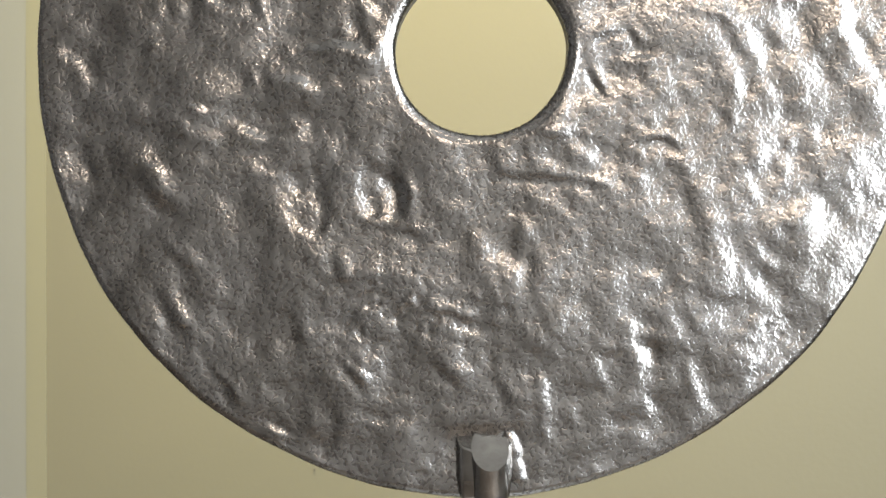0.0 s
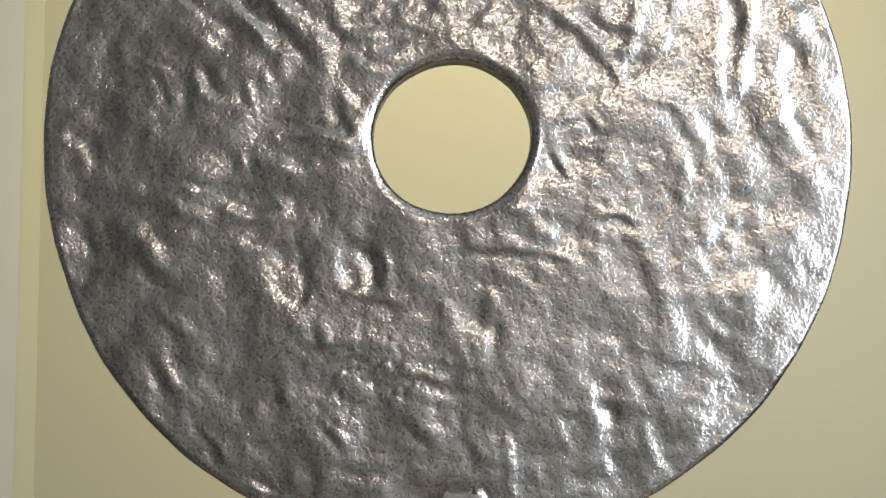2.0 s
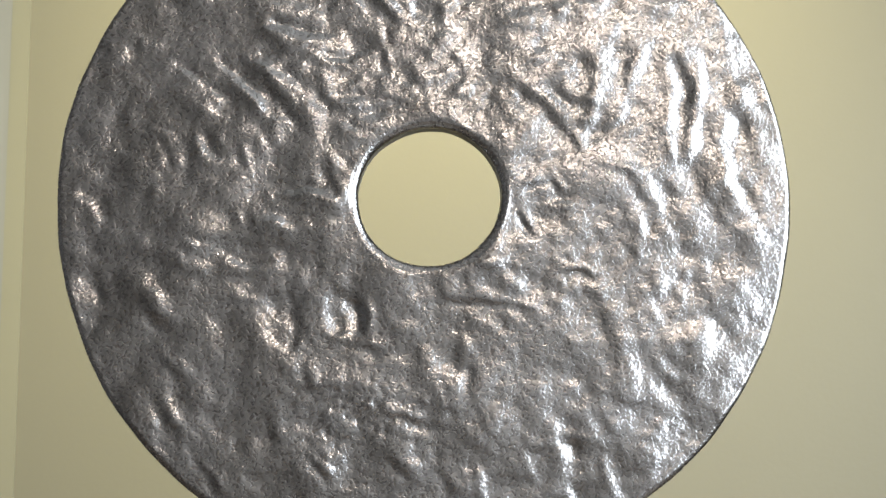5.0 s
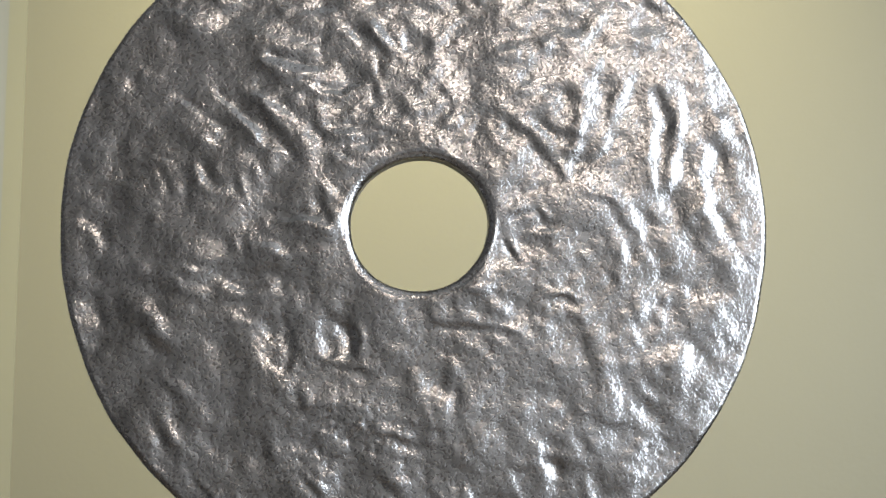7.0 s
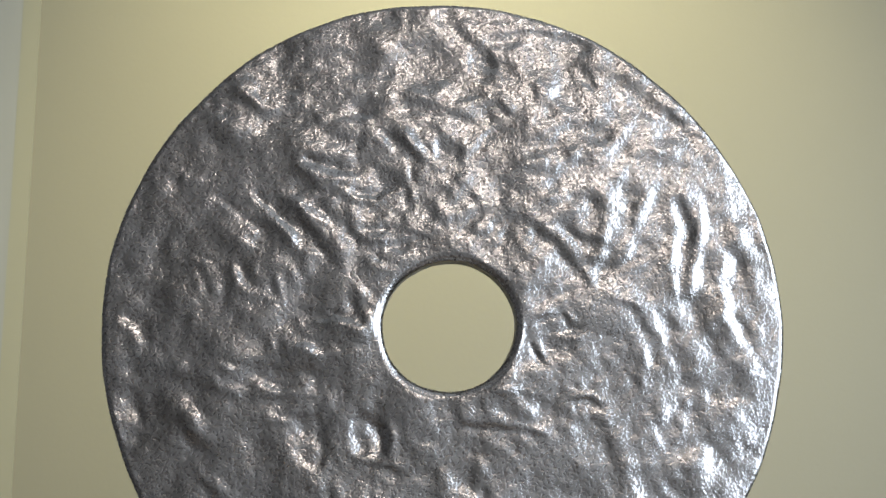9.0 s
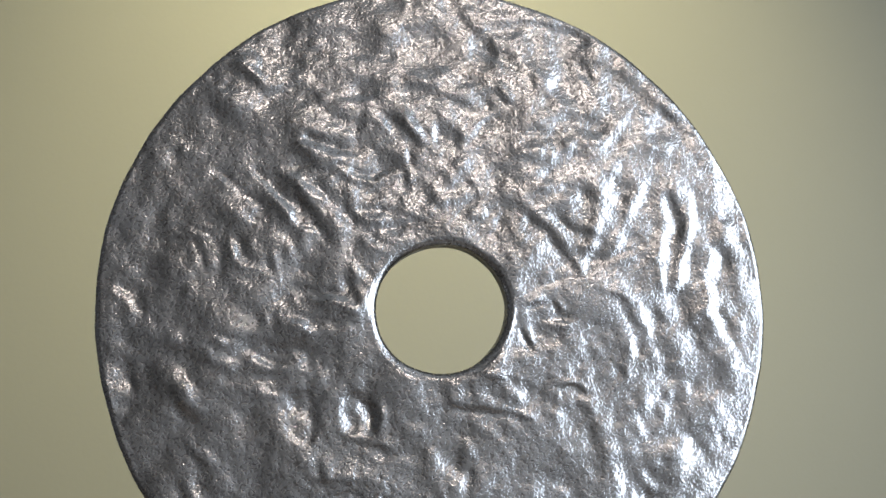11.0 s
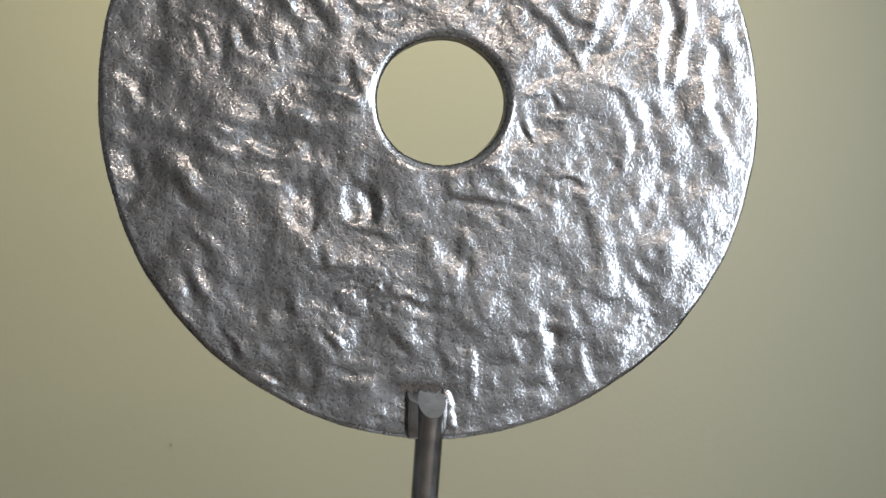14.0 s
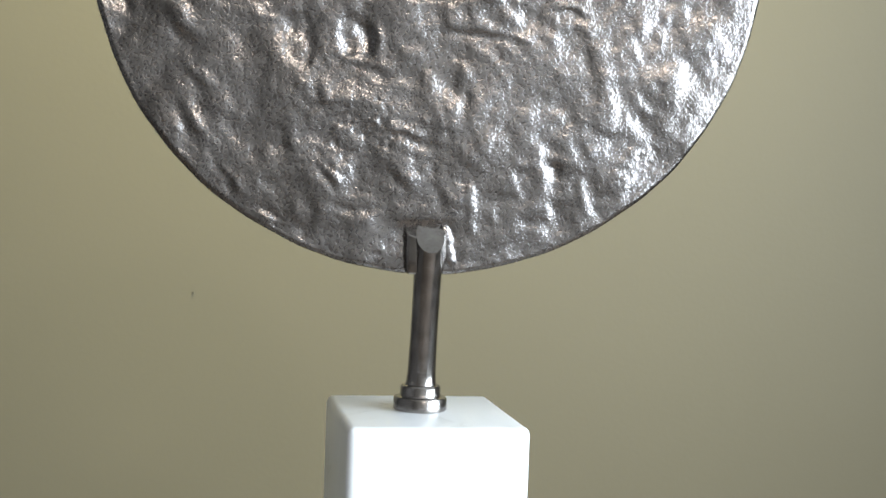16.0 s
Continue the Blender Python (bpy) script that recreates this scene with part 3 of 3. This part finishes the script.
    r.strip((117.2, -91.1), (118.4, -96.3), 2.3, -0.14)
    r.strip((-27.0, -40.9), (-24.9, -47.9), (-24.8, -56.6), 3.5, -0.38)
    r.strip((-36.6, -53.1), (-33.5, -55.5), (-27.3, -56.4), 2.6, 0.10)
    r.strip((-53.5, -41.8), (-51.8, -51.8), (-51.9, -60.4), 2.6, -0.27)
    r.strip((-61.6, -61.4), (-55.3, -61.6), 2.1, 0.14)
    r.strip((45.8, -77.9), (48.3, -113.6), (48.1, -146.5), 24.5, 0.03)
    r.strip((106.9, -59.6), (108.1, -109.1), 16.6, -0.04)
    # two square punch marks and the flat beside the lug
    r.dent(-56.5, -51.2, 7.0, 10.6, 4, -0.95, 6, 5)
    r.dent(-31.0, -48.6, 8.0, 8.8, -3, -0.85, 6, 5)
    r.dent(1.0, -133.1, 12.1, 4.5, 8, -1, 5, 2.5)
    # coarse, porous patches that were never dressed
    r.rough(-25, -86, 20, 13, 2.0, 0.12, 21)
    r.rough(-44, -100, 15, 16, 2.2, 0.10, 22)
    r.rough(-6, -100, 12, 16, 2.4, 0.08, 23)
    r.rough(96, -104, 20, 12, 1.9, 0.05, 24)


def hammered_disc():
    """A thick ring: through the hole, over the hammered front, round the rim and across the plain back."""
    half, steps, rings = 6.2, 1150, 300
    ang = np.linspace(0, 2 * math.pi, steps, endpoint=False)
    wob = 0.35 * np.sin(3 * ang + 1.0) + 0.28 * np.sin(7 * ang) + 0.16 * np.sin(17 * ang + 2) + 0.08 * np.sin(41 * ang)
    outer = DISC_R + wob
    inner = HOLE_R + 0.5 * np.sin(2 * ang + 0.6) + 0.14 * np.sin(5 * ang + 1) + 0.05 * np.sin(11 * ang)
    prof = [(2.2, half), (0.0, 2.6), (0.0, -2.5)]
    rim = 2.4
    lip = 3.3
    for k in range(1, 9):
        a = k / 8 * math.pi / 2
        prof.append((lip * (1 - math.cos(a)), -half + lip - lip * math.sin(a)))
    cols = []
    for d, y in prof:
        cols.append((inner + d, np.full(steps, y), 0.0))
    for k in range(1, rings):
        s = k / rings
        cols.append((inner + lip + s * (outer - rim - inner - lip), np.full(steps, -half), 1.0))
    for k in range(0, 11):
        a = k / 10 * math.pi / 2
        cols.append((outer - rim + rim * math.sin(a), np.full(steps, -half + rim - rim * math.cos(a)), 1.0 - k / 10))
    for y, d in ((2.0, 0.0), (half - 1.5, 0.0), (half, 1.5)):
        cols.append((outer - d, np.full(steps, y), 0.0))
    rad = np.stack([c[0] for c in cols])
    yy = np.stack([c[1] for c in cols])
    mask = np.array([c[2] for c in cols])[:, None] * np.ones(steps)
    # the middle of each ring slides from the hole's to the disc's
    blend = np.clip((rad - HOLE_R) / (DISC_R - HOLE_R), 0, 1)
    px = rad * np.cos(ang) + HOLE_X + (DISC_X - HOLE_X) * blend
    pz = rad * np.sin(ang) + HOLE_Z + (DISC_Z - HOLE_Z) * blend
    r = Relief(px, pz)
    hammer(r)
    lipfade = np.clip((rad - HOLE_R - 0.5) / 5.0, 0, 1)
    yy = yy - r.h * np.maximum(mask, 0.0) * lipfade
    verts = np.stack([px, yy, pz], -1).reshape(-1, 3) / 1000
    n = len(cols)
    a = np.arange(n - 1)[:, None] * steps + np.arange(steps)
    b = np.arange(n - 1)[:, None] * steps + (np.arange(steps) + 1) % steps
    quads = np.stack([a, b, b + steps, a + steps], -1).reshape(-1, 4)
    last = (n - 1) * steps
    i = np.arange(steps)
    j = (i + 1) % steps
    back = np.stack([last + i, last + j, j, i], -1)
    quads = np.concatenate([quads, back])[:, ::-1]
    me = bpy.data.meshes.new("disc")
    me.from_pydata(verts.tolist(), [], quads.tolist())
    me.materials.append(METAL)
    me.materials.append(DARK_METAL)
    me.polygons.foreach_set("use_smooth", [True] * len(me.polygons))
    # the wall of the hole and the back take the darker metal
    slot = np.zeros(len(me.polygons), dtype=np.int32)
    slot[: 2 * steps] = 1
    slot[-3 * steps :] = 1
    me.polygons.foreach_set("material_index", slot)
    # the casting's grain, ground smooth beside the lug
    keep = np.clip((((px + 16) * 0.97 + (pz + 131) * 0.25) / 17) ** 2 + (((pz + 131) * 0.97 - (px + 16) * 0.25) / 6.5) ** 2, 0.0, 1.0)
    me.attributes.new("grain", "FLOAT", "POINT").data.foreach_set("value", keep.astype(np.float32).ravel())
    me.update()
    return new("disc", me)


BASE_TOP, STEM_X, STEM_Y = -0.2141, 0.0028, 0.0025
sculpture = tagged(new("disc_sculpture"), "hammered silver metal disc with round hole on white marble block", "sculpture")
sculpture.location = (0, 0, 0)
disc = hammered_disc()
disc.parent = sculpture
tagged(disc, "hammered pitted silver disc with a round hole")

def cut_height(y):
    """The slanting cut across the top of the stem and its lug, rising towards the face."""
    return -0.1405 + 1.15 * (y + 0.0145)


def stem_rod():
    """The round rod, leaning forward from the collar on to the face, cut off at a slant."""
    bm = lathe([(0.0078, BASE_TOP + 0.0105), (0.0068, BASE_TOP + 0.0125), (0.0064, BASE_TOP + 0.018), (0.0061, -0.18), (0.0062, -0.155), (0.0063, -0.1300)], STEM_X, STEM_Y)
    for v in bm.verts:
        up = max(0.0, (v.co.z + 0.205) / 0.065)
        v.co.y -= 0.0108 * up
        v.co.x += 0.0003 * up
        v.co.z = min(v.co.z, cut_height(v.co.y) + 0.0004)
    return bm


part("stem", stem_rod(), STEEL, sculpture, "dark brushed steel stem", True)


def lug():
    """The welded lug that holds the stem: a blunt rounded block on the face, cut off at the same slant."""
    bm = bmesh.new()
    rows = []
    outline = [(-0.0092, -0.002), (-0.0094, -0.0070), (-0.0080, -0.0096), (-0.0040, -0.0108), (0.0000, -0.0112), (0.0042, -0.0112), (0.0076, -0.0106), (0.0094, -0.0086), (0.0098, -0.002)]
    for z, grow in ((-0.1520, 0.86), (-0.1490, 0.94), (-0.1440, 1.0), (-0.1400, 1.0), (None, 0.98)):
        ring = []
        for x, y in outline:
            y = -0.002 + (y + 0.002) * grow
            top = min(cut_height(y), -0.1292)
            ring.append(bm.verts.new((0.0012 + x * grow, y, top if z is None else min(z, top - 0.0003))))
        rows.append(ring)
    n = len(outline)
    for p, q in zip(rows, rows[1:]):
        for i in range(n):
            bm.faces.new((p[i], p[(i + 1) % n], q[(i + 1) % n], q[i]))
    bm.faces.new(rows[0][::-1])
    bm.faces.new(rows[-1])
    bmesh.ops.recalc_face_normals(bm, faces=bm.faces)
    bmesh.ops.remove_doubles(bm, verts=bm.verts, dist=0.00005)
    return bm


lug_part = part("lug", lug(), STEEL, sculpture, "dark welded steel lug with a slanting cut top", True)
edge = lug_part.modifiers.new("worn_edges", "BEVEL")
edge.width, edge.segments, edge.limit_method, edge.angle_limit = 0.0007, 3, "ANGLE", radians(35)


def weld():
    """An uneven bead of weld down one side of the lug, running out on to the face."""
    bm = bmesh.new()
    rings, steps = 14, 12
    loops = []
    for k in range(rings):
        t = k / (rings - 1)
        x, y, z = 0.0098 + 0.0036 * t ** 1.5, -0.0063, -0.1300 - 0.0185 * t
        r = 0.0026 * math.sin(math.pi * (0.06 + 0.9 * t)) ** 0.6 * (1 + 0.14 * math.sin(9.0 * t) + 0.08 * math.sin(23 * t))
        loops.append([bm.verts.new((x + 1.5 * r * math.cos(a), y - 0.6 * r * math.sin(a), z)) for a in (2 * math.pi * i / steps for i in range(steps))])
    for p, q in zip(loops, loops[1:]):
        for i in range(steps):
            bm.faces.new((p[i], p[(i + 1) % steps], q[(i + 1) % steps], q[i]))
    bm.faces.new(loops[0][::-1])
    bm.faces.new(loops[-1])
    bmesh.ops.recalc_face_normals(bm, faces=bm.faces)
    return bm


part("weld_bead", weld(), METAL, sculpture, "bright bead of weld", True)
b = BASE_TOP
collar = [(0.0116, b), (0.0121, b + 0.0006), (0.0121, b + 0.0052), (0.0116, b + 0.0060), (0.0098, b + 0.0062), (0.0092, b + 0.0066)]
part("collar", lathe(collar, STEM_X, STEM_Y), STEEL, sculpture, "stepped steel collar", True)
ring = [(0.0098, b + 0.0060), (0.0094, b + 0.0068), (0.0091, b + 0.0076), (0.0091, b + 0.0106), (0.0086, b + 0.0113), (0.0076, b + 0.0116), (0.0060, b + 0.0117)]
part("ring", lathe(ring, STEM_X, STEM_Y), STEEL, sculpture, "narrow steel ring", True)

block = part("base_block", box(-0.0400, -0.0445, -0.078, 0.03875, 0.0445, 0, 0.0034, 4), MARBLE, sculpture, "white polished marble block", True)
block.matrix_basis = pose(0.0046, 0, BASE_TOP, 0, 0, 2.7)

# a plain stand below carries the block
plinth = tagged(new("plinth"), "plain grey stand carrying the marble block", "plinth")
plinth.location = (0, 0, -1.05)
top = part("top", box(-0.16, -0.14, 0.73, 0.16, 0.10, BASE_TOP - 0.078 + 1.05, 0.002), PLINTH, plinth)
part("column", box(-0.14, -0.12, 0, 0.14, 0.08, 0.73), PLINTH, plinth)

# a tiny dark mark on the wall, built as a small nail head
nail = bmesh.new()
bmesh.ops.create_cone(nail, cap_ends=True, segments=12, radius1=0.0011, radius2=0.0008, depth=0.004, matrix=pose(-0.139, 0.9985, -0.248, 90, 0, 0))
tagged(mesh_object("nail", nail, DARK_METAL), "tiny dark mark on the painted wall", "nail")
